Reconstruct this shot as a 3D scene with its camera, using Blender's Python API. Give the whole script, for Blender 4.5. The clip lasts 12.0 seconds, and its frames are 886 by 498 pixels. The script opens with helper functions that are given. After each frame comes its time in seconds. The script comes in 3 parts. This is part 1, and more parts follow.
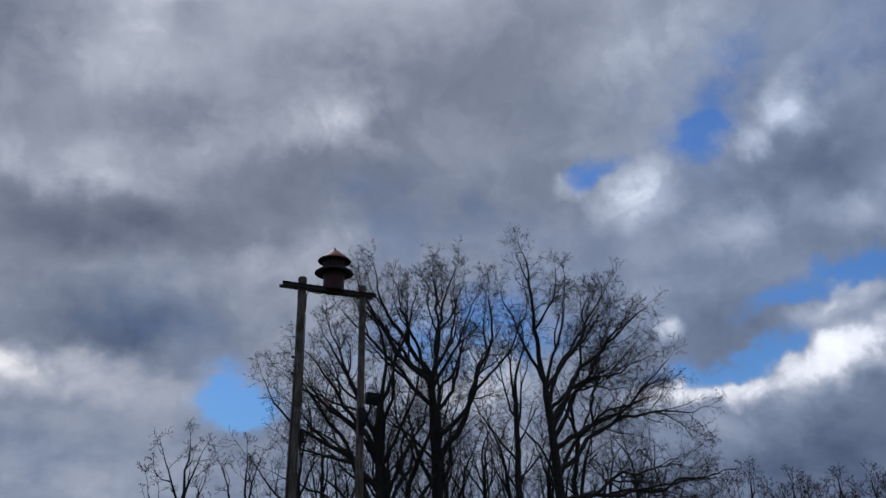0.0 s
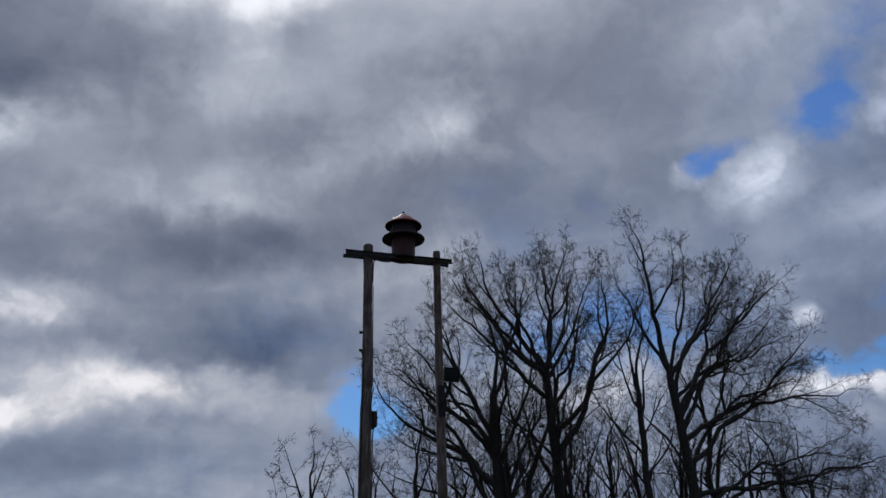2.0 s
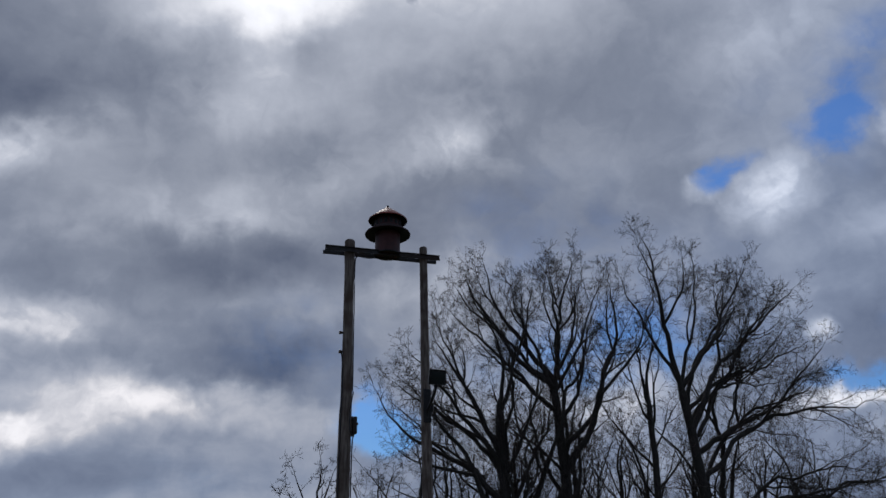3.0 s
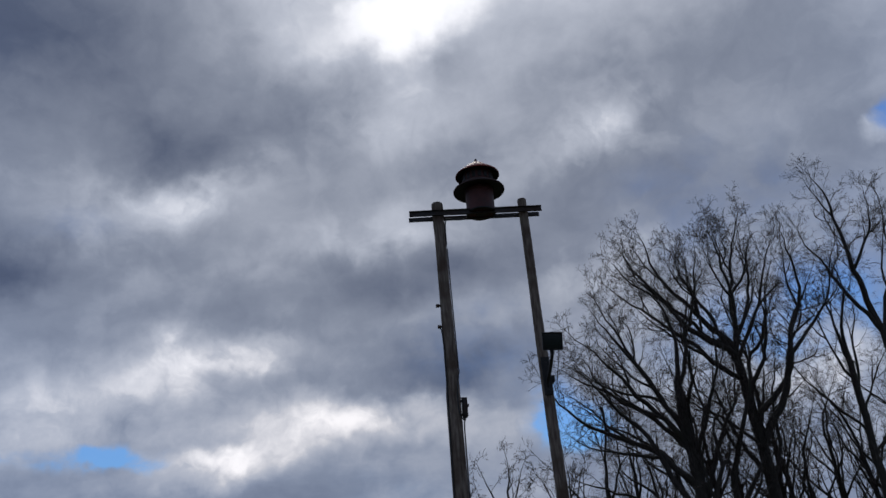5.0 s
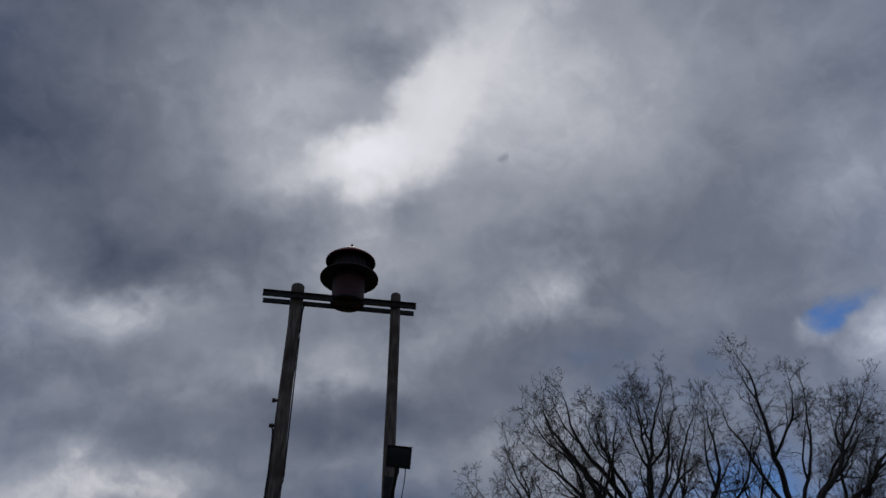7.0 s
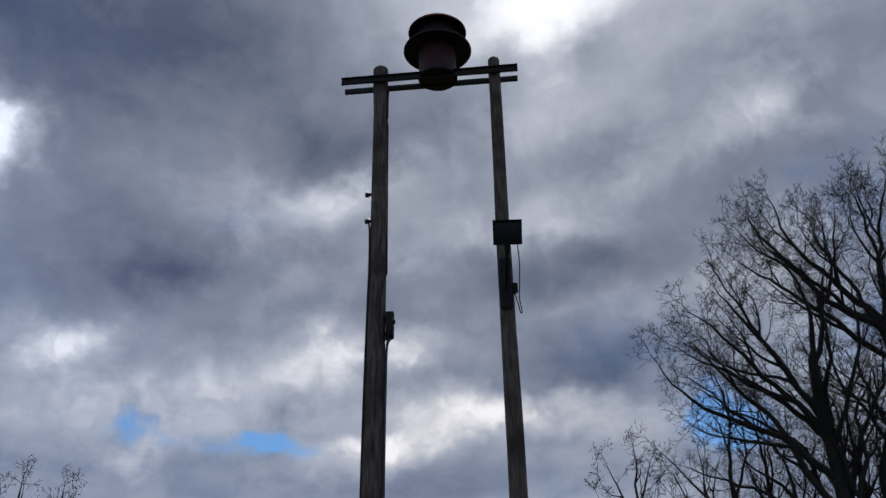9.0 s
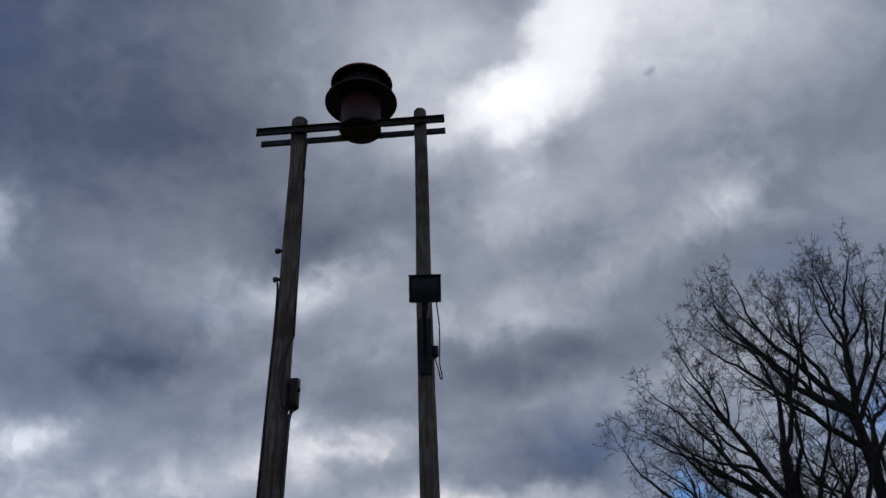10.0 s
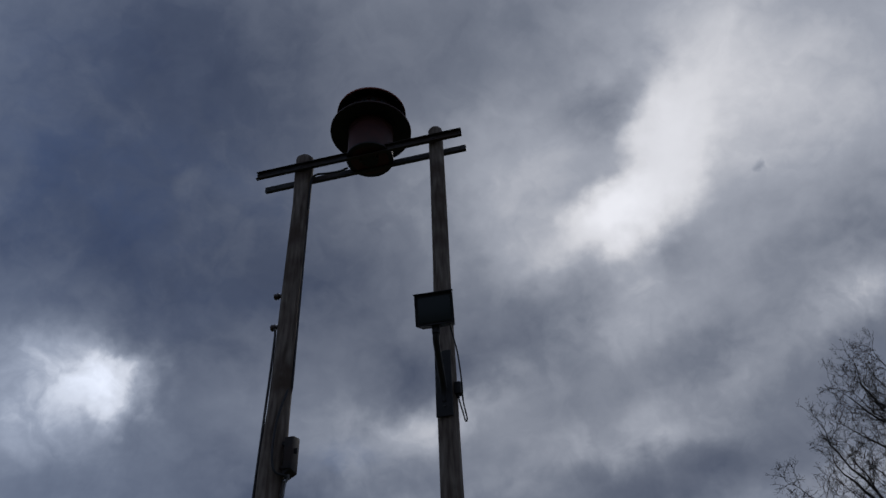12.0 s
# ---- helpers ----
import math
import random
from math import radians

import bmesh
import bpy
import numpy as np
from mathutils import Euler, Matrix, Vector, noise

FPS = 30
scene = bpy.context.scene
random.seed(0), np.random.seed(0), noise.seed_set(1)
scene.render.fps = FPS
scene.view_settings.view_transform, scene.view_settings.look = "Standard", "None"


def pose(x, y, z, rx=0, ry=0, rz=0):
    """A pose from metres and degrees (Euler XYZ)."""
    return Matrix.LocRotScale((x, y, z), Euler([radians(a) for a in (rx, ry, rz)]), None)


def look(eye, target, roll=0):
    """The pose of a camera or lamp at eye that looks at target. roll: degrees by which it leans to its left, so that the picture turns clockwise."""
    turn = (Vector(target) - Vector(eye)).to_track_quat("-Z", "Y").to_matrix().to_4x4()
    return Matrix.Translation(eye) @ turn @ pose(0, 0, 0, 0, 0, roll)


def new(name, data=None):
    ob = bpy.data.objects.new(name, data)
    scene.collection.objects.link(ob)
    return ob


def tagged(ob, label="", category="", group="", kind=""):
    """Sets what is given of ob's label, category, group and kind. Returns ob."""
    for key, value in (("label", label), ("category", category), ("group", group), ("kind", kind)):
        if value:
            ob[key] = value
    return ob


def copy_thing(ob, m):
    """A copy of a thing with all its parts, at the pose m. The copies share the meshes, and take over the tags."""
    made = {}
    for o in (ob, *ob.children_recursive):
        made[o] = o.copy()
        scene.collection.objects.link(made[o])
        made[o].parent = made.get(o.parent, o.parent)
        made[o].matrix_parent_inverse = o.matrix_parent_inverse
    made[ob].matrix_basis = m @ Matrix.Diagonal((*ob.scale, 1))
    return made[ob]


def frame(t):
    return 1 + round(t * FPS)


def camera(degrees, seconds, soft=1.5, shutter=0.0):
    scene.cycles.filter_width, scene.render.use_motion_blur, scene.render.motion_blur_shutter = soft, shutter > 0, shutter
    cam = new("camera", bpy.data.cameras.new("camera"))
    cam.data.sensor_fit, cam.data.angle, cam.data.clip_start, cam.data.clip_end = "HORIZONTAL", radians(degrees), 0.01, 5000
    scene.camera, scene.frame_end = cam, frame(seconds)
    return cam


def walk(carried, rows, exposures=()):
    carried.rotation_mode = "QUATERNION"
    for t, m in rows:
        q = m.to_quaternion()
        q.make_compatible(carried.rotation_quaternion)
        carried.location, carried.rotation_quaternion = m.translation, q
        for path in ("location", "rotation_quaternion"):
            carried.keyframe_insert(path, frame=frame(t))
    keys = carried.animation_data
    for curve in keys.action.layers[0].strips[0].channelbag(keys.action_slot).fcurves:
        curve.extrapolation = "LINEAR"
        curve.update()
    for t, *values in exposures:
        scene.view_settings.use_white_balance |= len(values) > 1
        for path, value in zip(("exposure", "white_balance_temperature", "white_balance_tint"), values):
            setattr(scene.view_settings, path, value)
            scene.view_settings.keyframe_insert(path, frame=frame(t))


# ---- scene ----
cam = camera(57.1, 12.0)
PATH = [
    (0, (-5.771, -17.496, 1.507), (-4.885, -15.88, 2.284), -0.9),
    (0.5, (-5.334, -17.132, 1.43), (-4.564, -15.458, 2.205), -0.5),
    (1, (-4.856, -16.624, 1.432), (-4.191, -14.927, 2.255), 0.8),
    (1.5, (-4.429, -16.129, 1.455), (-3.777, -14.422, 2.268), 0.1),
    (2, (-3.941, -15.63, 1.45), (-3.317, -13.902, 2.239), -1.3),
    (2.5, (-3.499, -15.166, 1.455), (-2.888, -13.44, 2.26), -1.1),
    (4.5, (-1.796, -13.375, 1.583), (-1.375, -11.612, 2.428), -5.9),
    (5, (-1.375, -12.896, 1.559), (-1.177, -11.092, 2.399), -4.8),
    (5.5, (-0.988, -12.486, 1.526), (-0.889, -10.703, 2.426), -4.3),
    (6, (-0.606, -11.88, 1.554), (-0.423, -10.237, 2.68), -0.2),
    (6.5, (-0.236, -11.444, 1.595), (0.135, -9.86, 2.758), 0.4),
    (8.5, (1.245, -9.604, 1.485), (1.143, -7.839, 2.42), -0.5),
    (9, (1.587, -9.032, 1.492), (1.433, -7.223, 2.333), -0.9),
    (9.5, (1.853, -8.576, 1.494), (1.747, -6.792, 2.393), -0.1),
    (10, (2.144, -8.008, 1.551), (2.068, -6.299, 2.588), -1.9),
    (10.5, (2.363, -7.476, 1.568), (2.209, -5.792, 2.636), -4.3),
    (11, (2.576, -6.98, 1.562), (2.396, -5.368, 2.733), -6.4),
    (11.5, (2.724, -6.484, 1.551), (2.479, -4.962, 2.825), -4.6),
    (12, (2.885, -5.994, 1.527), (2.561, -4.504, 2.822), -2.4),
]
walk(cam, [(t, look(eye, target, roll)) for t, eye, target, roll in PATH],
     [(0, -.05, 6250, 10), (.5, .02, 6270, 10), (1, .02, 6300, 10), (1.5, -.1, 6330, 10), (2.5, -.03, 6380, 10), (4.5, 0.05, 6450, 10), (5.5, .12, 6450, 10), (6.0, -.19, 6450, 10),
      (6.5, -.53, 6450, 10), (8.5, -.1, 6450, 10), (9, .03, 6450, 10), (9.5, .08, 6450, 10), (10, -.06, 6450, 10), (10.5, -.1, 6450, 10), (11, -.1, 6450, 10), (11.5, -.32, 6450, 10), (12, -.4, 6450, 10)])

# ---- world: broken cloud over blue sky, the sun hidden behind the brightest cloud ----
SUN_AZ, SUN_EL = 5.0, 44.0     # degrees from +y towards +x, and above the horizon

# clouds of the sky: (azimuth, elevation, half width, half height, tilt, all in degrees; weight)
BROAD_SHADING = [
    (-44.6, 42.1, 27.9, 16.7, 0, -0.216), (9.7, 29.0, 15.5, 6.4, 0, -0.096), (-20.5, 38.1, 14.2, 6.4, 0, -0.096), (-39.0, 53.5, 34.8, 9.6, 0, -0.144),
    (16.9, 47.9, 19.6, 10.4, 20, 0.104), (24.5, 41.4, 15.9, 6.4, 0, 0.096), (27.8, 37.3, 11.0, 7.2, 0, 0.08), (-26.9, 39.2, 15.4, 4.8, 0, 0.064),
    (-36.6, 39.9, 21.8, 12.0, 0, -0.08), (-30.7, 37.3, 19.0, 10.4, 0, -0.064), (1.1, 32.6, 19.9, 12.0, 0, 0.056), (54.1, 9.0, 13.3, 6.4, 0, -0.128),
    (32.1, 35.7, 11.8, 4.4, 0, -0.04), (25.1, 26.1, 23.1, 3.6, 0, -0.08), (24.1, 31.5, 12.2, 4.4, 10, -0.08), (-26.0, 34.8, 12.6, 8.8, 0, -0.056),
    (31.0, 36.7, 16.4, 6.8, 10, -0.08)]
SUN_BEHIND_CLOUD = [
    (3.6, 40.3, 6.8, 2.6, 10, 0.32), (3.1, 40.5, 3.9, 1.7, 10, 0.2), (8.5, 43.8, 8.3, 3.2, 42, 0.3), (15.1, 47.7, 11.8, 5.6, 45, 0.09),
    (8.1, 48.4, 18.0, 9.2, 0, 0.13), (-4.6, 44.7, 6.7, 5.6, 60, 0.16), (23.2, 47.7, 10.1, 9.6, 80, 0.12), (-2.7, 39.2, 5.7, 2.8, 0, 0.1),
    (3.6, 36.7, 3.0, 2.4, 0, 0.12), (0.5, 38.1, 5.6, 2.4, 0, 0.08), (4.7, 48.1, 5.4, 1.8, -10, -0.2), (16.0, 42.1, 0.5, 0.5, 0, -0.16),
    (12.0, 38.0, 4.0, 2.4, 0, 0.05)]
BRIGHT_CLOUDS = [
    (-38.1, 28.1, 3.4, 2.6, 20, 0.374), (-41.8, 29.1, 6.8, 3.6, 0, 0.313), (-36.8, 30.4, 2.8, 1.0, 30, 0.204), (-42.0, 25.4, 5.7, 3.2, 0, 0.231),
    (-37.6, 29.1, 2.7, 3.6, 0, 0.204), (-31.8, 16.7, 3.7, 1.8, 15, 0.163), (-31.9, 17.4, 3.3, 2.0, 0, 0.231), (-28.7, 13.8, 8.2, 3.6, 0, 0.231),
    (-12.5, 28.9, 4.3, 2.0, 20, 0.122), (-13.7, 28.5, 3.6, 1.8, 10, 0.122), (-13.7, 17.3, 8.3, 2.4, 15, 0.177), (-9.3, 18.0, 5.0, 2.0, 10, 0.068),
    (-3.6, 13.9, 7.0, 1.8, 5, 0.136), (-13.8, 17.4, 6.7, 2.0, 18, 0.082), (-8.9, 11.0, 8.9, 1.5, 8, 0.231), (-25.0, 10.5, 2.4, 1.2, 0, 0.245),
    (-11.0, 11.3, 4.5, 1.2, 0, 0.177)]
PALE_CLOUDS = [
    (19.4, 30.8, 5.6, 2.4, 15, 0.077), (21.4, 31.8, 6.1, 3.2, 20, 0.077), (4.1, 25.5, 6.6, 2.4, 15, 0.044), (-19.1, 26.1, 7.5, 4.0, 20, 0.088),
    (-17.2, 43.2, 6.0, 2.4, 10, 0.066), (5.3, 25.3, 6.2, 2.4, 15, 0.077), (-1.1, 25.0, 3.1, 1.6, 0, 0.077), (-7.7, 31.8, 5.6, 2.2, 20, 0.066),
    (14.5, 22.0, 3.0, 2.0, 0, 0.077), (8.8, 12.4, 4.9, 2.0, 0, 0.088), (-5.9, 13.8, 7.4, 2.2, 5, 0.154), (-8.7, 18.1, 5.9, 1.6, 0, 0.11),
    (0.2, 12.6, 9.8, 1.8, 8, 0.099), (5.7, 33.1, 4.3, 2.8, 20, 0.099), (19.0, 32.5, 6.6, 2.2, 25, 0.11), (10.0, 29.1, 5.9, 2.2, 10, 0.066)]
HIGH_PALE_CLOUDS = [
    (-1.1, 25.8, 9.7, 1.8, 12, 0.077), (20.4, 32.6, 5.7, 2.4, 15, 0.088), (11.0, 29.4, 9.1, 2.0, 15, 0.066), (-0.1, 34.4, 8.2, 2.8, 0, 0.055),
    (17.9, 23.1, 6.1, 2.0, -15, 0.099), (45.3, 36.3, 9.4, 2.8, 15, 0.077), (47.5, 34.7, 6.8, 2.8, 0, 0.066), (2.4, 13.4, 9.8, 1.5, -5, 0.143),
    (6.4, 6.8, 8.8, 1.2, 5, 0.088), (32.0, 13.0, 6.1, 2.4, 0, 0.165), (29.2, 13.5, 5.7, 2.4, 0, 0.11), (-18.4, 13.9, 9.0, 2.8, 0, 0.154)]
PUFFS = [
    (55.7, 30.0, 2.9, 1.7, 35, 0.312), (52.6, 27.8, 1.6, 1.4, 30, 0.312), (43.1, 25.5, 4.2, 2.1, 12, 0.312), (37.9, 26.6, 1.8, 1.0, -20, 0.218),
    (49.9, 23.0, 3.5, 1.8, 0, 0.14), (57.7, 28.1, 2.7, 2.0, 0, 0.094), (58.4, 22.3, 3.0, 2.2, 0, 0.14), (56.2, 16.2, 3.9, 1.7, 10, 0.296),
    (44.5, 16.0, 1.2, 1.1, 0, 0.359), (45.2, 12.3, 3.7, 1.0, 8, 0.312), (49.3, 12.9, 4.9, 1.2, 12, 0.406), (53.9, 13.3, 5.3, 1.4, 12, 0.406),
    (57.6, 13.5, 4.5, 1.5, 12, 0.406), (51.8, 11.2, 9.3, 1.6, 8, 0.187)]
DARK_CLOUDS = [
    (-5.0, 34.5, 6.3, 3.2, 0, -0.101), (-12.9, 32.7, 5.2, 3.6, 0, -0.101), (6.1, 23.7, 13.9, 2.0, 5, -0.078), (5.6, 16.9, 9.6, 3.0, -8, -0.094),
    (7.0, 16.9, 7.9, 2.4, 5, -0.109), (1.8, 21.9, 14.2, 1.8, 8, -0.078), (53.8, 25.8, 6.6, 2.2, 15, -0.109), (48.8, 16.8, 7.1, 2.2, 10, -0.156),
    (57.6, 25.7, 5.3, 2.4, 10, -0.078), (-22.2, 23.3, 13.9, 2.2, 8, -0.14), (-16.0, 31.0, 7.0, 2.4, 5, -0.094), (-8.4, 22.8, 9.5, 1.8, 8, -0.078),
    (-29.1, 22.4, 13.8, 2.8, 8, -0.101), (-21.8, 19.2, 9.3, 1.6, 8, -0.062)]
LOW_DARK_CLOUDS = [
    (-20.0, 14.4, 9.9, 1.4, 8, -0.072), (-7.0, 8.2, 8.9, 1.4, 5, -0.101), (7.3, 16.7, 7.1, 2.0, 10, -0.065), (8.3, 16.5, 6.2, 3.6, 0, -0.05),
    (8.6, 31.6, 6.6, 2.4, 0, -0.058), (-30.6, 24.0, 13.1, 3.6, 5, -0.072), (3.2, 22.8, 9.5, 2.4, 5, -0.101), (-5.5, 35.2, 12.7, 4.0, 20, -0.101),
    (19.8, 35.0, 10.7, 5.2, 30, -0.086), (-15.6, 32.5, 8.0, 2.8, 0, -0.072), (-9.1, 34.1, 8.7, 3.2, 0, -0.058), (-2.5, 32.3, 6.6, 2.4, 0, -0.029),
    (52.5, 7.1, 12.0, 2.4, 0, -0.043)]
BLUE_GAPS = [
    (40.1, 27.3, 2.7, 1.2, 10, 0.85), (48.3, 29.1, 3.9, 1.5, 25, 0.722), (52.1, 32.8, 5.7, 2.8, 40, 0.34), (61.7, 33.2, 6.2, 3.6, 40, 0.34),
    (54.5, 18.1, 5.4, 1.4, 10, 0.765), (58.3, 18.3, 3.8, 1.4, 8, 0.85), (46.5, 13.5, 4.1, 1.2, 8, 0.85), (51.3, 14.2, 4.9, 1.0, 12, 0.765),
    (14.4, 13.3, 2.5, 2.4, 0, 0.85), (14.5, 12.6, 4.1, 2.4, 0, 0.68), (6.9, 17.7, 8.4, 2.8, 5, 0.051), (31.0, 16.9, 10.0, 4.4, 0, 0.637)]
BLUE_VEILS = [
    (-26.1, 12.7, 3.5, 1.3, 10, 0.375), (-17.0, 11.4, 4.9, 0.7, 8, 0.375), (-21.4, 11.5, 3.0, 0.8, 0, 0.325), (-25.0, 11.9, 2.9, 0.9, 0, 0.45),
    (-16.6, 11.0, 3.7, 0.8, 0, 0.7), (10.2, 17.5, 10.0, 5.6, 0, 0.12), (25.5, 26.6, 9.8, 5.2, 10, 0.15), (-20.3, 26.0, 7.1, 2.0, 5, 0.1),
    (-17.6, 27.7, 7.6, 2.0, 8, 0.08), (3.6, 7.7, 10.5, 2.4, 0, 0.1), (32.0, 22.8, 20.7, 2.4, 0, 0.13), (-44.6, 42.1, 24.7, 13.5, 0, 0.14),
    (49.1, 28.8, 6.4, 3.6, 30, 0.225), (44.6, 31.9, 7.5, 3.2, 20, 0.125)]


def sky_way(az, el):
    a, e = radians(az), radians(el)
    return Vector((math.sin(a) * math.cos(e), math.cos(a) * math.cos(e), math.sin(e)))


def build_world():
    world = bpy.data.worlds.new("cloudy_sky")
    scene.world = world
    world.use_nodes = True
    tree = world.node_tree
    tree.nodes.clear()

    def node(kind, values=(), operation="", data_type="", interpolation_type=""):
        n = tree.nodes.new(kind)
        if operation:
            n.operation = operation
        if data_type:
            n.data_type = data_type
        if interpolation_type:
            n.interpolation_type = interpolation_type
        for slot, value in dict(values).items():
            if isinstance(value, bpy.types.NodeSocket):
                tree.links.new(value, n.inputs[slot])
            else:
                n.inputs[slot].default_value = value
        return n

    def sums(op, a, b, c=None):
        v = {0: a, 1: b}
        if c is not None:
            v[2] = c
        return node("ShaderNodeMath", v, operation=op).outputs[0]

    way = node("ShaderNodeTexCoord").outputs["Generated"]
    # billows: azimuth and elevation in degrees, pushed about by noise at three scales
    parts = node("ShaderNodeSeparateXYZ", {0: way}).outputs
    deg = 180 / math.pi
    azimuth = sums("MULTIPLY", sums("ARCTAN2", parts[0], parts[1]), deg)
    height = sums("MULTIPLY", sums("ARCSINE", parts[2], 0.0), deg)
    p = node("ShaderNodeCombineXYZ", {0: azimuth, 1: height}).outputs[0]
    pushed = []
    for scale, detail, reach in ((4.5, 3.0, 5.0), (13.0, 4.0, 3.6), (38.0, 4.0, 1.5)):
        n = node("ShaderNodeTexNoise", {"Vector": way, "Scale": scale, "Detail": detail, "Roughness": .52}).outputs["Color"]
        n = node("ShaderNodeVectorMath", {0: n, 1: (.5, .5, .5)}, operation="SUBTRACT").outputs[0]
        pushed.append(n)
        p = node("ShaderNodeVectorMath", {0: n, 1: (reach * 1.2, reach, 0), 2: p}, operation="MULTIPLY_ADD").outputs[0]
    p = node("ShaderNodeVectorMath", {0: p, 1: (1, 1, 0)}, operation="MULTIPLY").outputs[0]

    # the same sky turned and squeezed, one for each kind of oval
    ovals = {}
    for tilt in (0, 12, 40):
        for aspect in (1.0, 1.7, 2.6, 4.4):
            n = node("ShaderNodeVectorRotate", {"Vector": p, "Angle": radians(-tilt)}).outputs[0] if tilt else p
            ovals[tilt, aspect] = node("ShaderNodeVectorMath", {0: n, 1: (aspect ** -.5, aspect ** .5, 0)}, operation="MULTIPLY").outputs[0]

    def patches(rows, total):
        """Adds soft tilted ovals to a total."""
        for az, el, wide, high, tilt, weight in rows:
            kind = (min((0, 12, 40), key=lambda q: abs(q - tilt)), min((1.0, 1.7, 2.6, 4.4), key=lambda q: abs(math.log(q * high / wide))))
            a, c, s = kind[1], math.cos(radians(kind[0])), math.sin(radians(kind[0]))
            centre = ((az * c + el * s) * a ** -.5, (el * c - az * s) * a ** .5, 0)
            d = node("ShaderNodeVectorMath", {0: ovals[kind], 1: centre}, operation="DISTANCE").outputs["Value"]
            m = node("ShaderNodeMapRange", {0: d, 1: (wide * high) ** .5 * 1.35, 2: 0.0, 3: 0.0, 4: weight}, interpolation_type="SMOOTHSTEP").outputs[0]
            total = sums("ADD", total, m)
        return total

    # flat-based cloud texture, finer towards the horizon
    up = sums("MAXIMUM", parts[2], 0.0)
    lift = sums("ADD", up, .35)
    flat = node("ShaderNodeCombineXYZ", {0: sums("DIVIDE", parts[0], lift), 1: sums("DIVIDE", parts[1], lift), 2: up}).outputs[0]
    fbm = node("ShaderNodeTexNoise", {"Vector": flat, "Scale": 4.6, "Detail": 8.0, "Roughness": .55, "Distortion": .35}).outputs[0]
    big = node("ShaderNodeTexNoise", {"Vector": flat, "Scale": 1.9, "Detail": 3.0, "Roughness": .5}).outputs[0]
    curl = node("ShaderNodeTexNoise", {"Vector": node("ShaderNodeVectorMath", {0: pushed[1], 1: (.12, .12, .12), 2: way}, operation="MULTIPLY_ADD").outputs[0],
                                       "Scale": 15.0, "Detail": 6.0, "Roughness": .52, "Distortion": .3}).outputs[0]

    lit = 0.0
    for rows in (BRIGHT_CLOUDS, PALE_CLOUDS, HIGH_PALE_CLOUDS, PUFFS):
        lit = patches(rows, lit)
    # billows break the bright tops up
    lit = sums("MULTIPLY", lit, node("ShaderNodeMapRange", {0: curl, 1: .3, 2: .7, 3: .62, 4: 1.32}).outputs[0])
    light = sums("MULTIPLY_ADD", fbm, CLOUD_GRAIN, CLOUD_BASE - CLOUD_GRAIN * .5)
    light = sums("MULTIPLY_ADD", big, .10, sums("ADD", light, -.05))
    light = sums("MULTIPLY_ADD", curl, .22, sums("ADD", light, -.11))
    # the side of the sky towards the hidden sun is lighter than the side behind
    glow = node("ShaderNodeVectorMath", {0: way, 1: sky_way(SUN_AZ, SUN_EL)}, operation="DOT_PRODUCT").outputs["Value"]
    light = sums("ADD", light, node("ShaderNodeMapRange", {0: glow, 1: .1, 2: 1.0, 3: -.14, 4: .05}).outputs[0])
    light = patches(SUN_BEHIND_CLOUD, sums("ADD", light, lit))
    for rows in (BROAD_SHADING, DARK_CLOUDS, LOW_DARK_CLOUDS):
        light = patches(rows, light)
    ramp = node("ShaderNodeValToRGB", {0: light})
    stops = ramp.color_ramp
    stops.elements[0].position, stops.elements[0].color = 0.0, (.020, .030, .066, 1)
    stops.elements[1].position, stops.elements[1].color = 1.0, (.865, .87, .93, 1)
    for at, col in ((.25, (.084, .104, .162, 1)), (.5, (.217, .243, .312, 1)), (.75, (.440, .468, .548, 1))):
        stops.elements.new(at).color = col

    gap = patches(BLUE_VEILS, patches(BLUE_GAPS, 0.0))
    shred = node("ShaderNodeTexNoise", {"Vector": flat, "Scale": 11.0, "Detail": 7.0, "Roughness": .58, "Distortion": .6}).outputs[0]
    torn = sums("ADD", sums("MULTIPLY", sums("SUBTRACT", .5, shred), 1.3), sums("MULTIPLY", sums("SUBTRACT", .5, curl), 1.2))
    gap = sums("MULTIPLY_ADD", torn, sums("MINIMUM", sums("MULTIPLY", gap, 1.6), 1.0), gap)
    gap = sums("MULTIPLY_ADD", lit, -.7, gap)
    gap = node("ShaderNodeMapRange", {0: gap, 1: .0, 2: .95, 3: 0.0, 4: .9}, interpolation_type="SMOOTHSTEP").outputs[0]

    sky = node("ShaderNodeTexSky")
    sky.sky_type, sky.sun_disc, sky.sun_elevation, sky.sun_rotation = "NISHITA", False, radians(SUN_EL), radians(SUN_AZ)
    sky.air_density, sky.dust_density, sky.ozone_density = 1.6, .2, 3.0
    clear = sky.outputs[0]
    clear = node("ShaderNodeVectorMath", {0: clear, 1: CLEAR_SKY}, operation="MULTIPLY").outputs[0]
    # thin cloud before the sun is brighter than white
    over = node("ShaderNodeMapRange", {0: light, 1: 1.0, 2: 1.6, 3: 1.0, 4: 1.5}).outputs[0]
    cloud = node("ShaderNodeVectorMath", {0: ramp.outputs[0], "Scale": over}, operation="SCALE").outputs[0]
    # cloud is warmer in colour round the sun than away from it
    near = node("ShaderNodeMapRange", {0: glow, 1: .72, 2: .97, 3: 0.0, 4: 1.0}, interpolation_type="SMOOTHSTEP").outputs[0]
    warm = node("ShaderNodeMix", {0: near, 6: (.925, 1.0, 1.10, 1), 7: (.997, 1.0, .992, 1)}, data_type="RGBA").outputs[2]
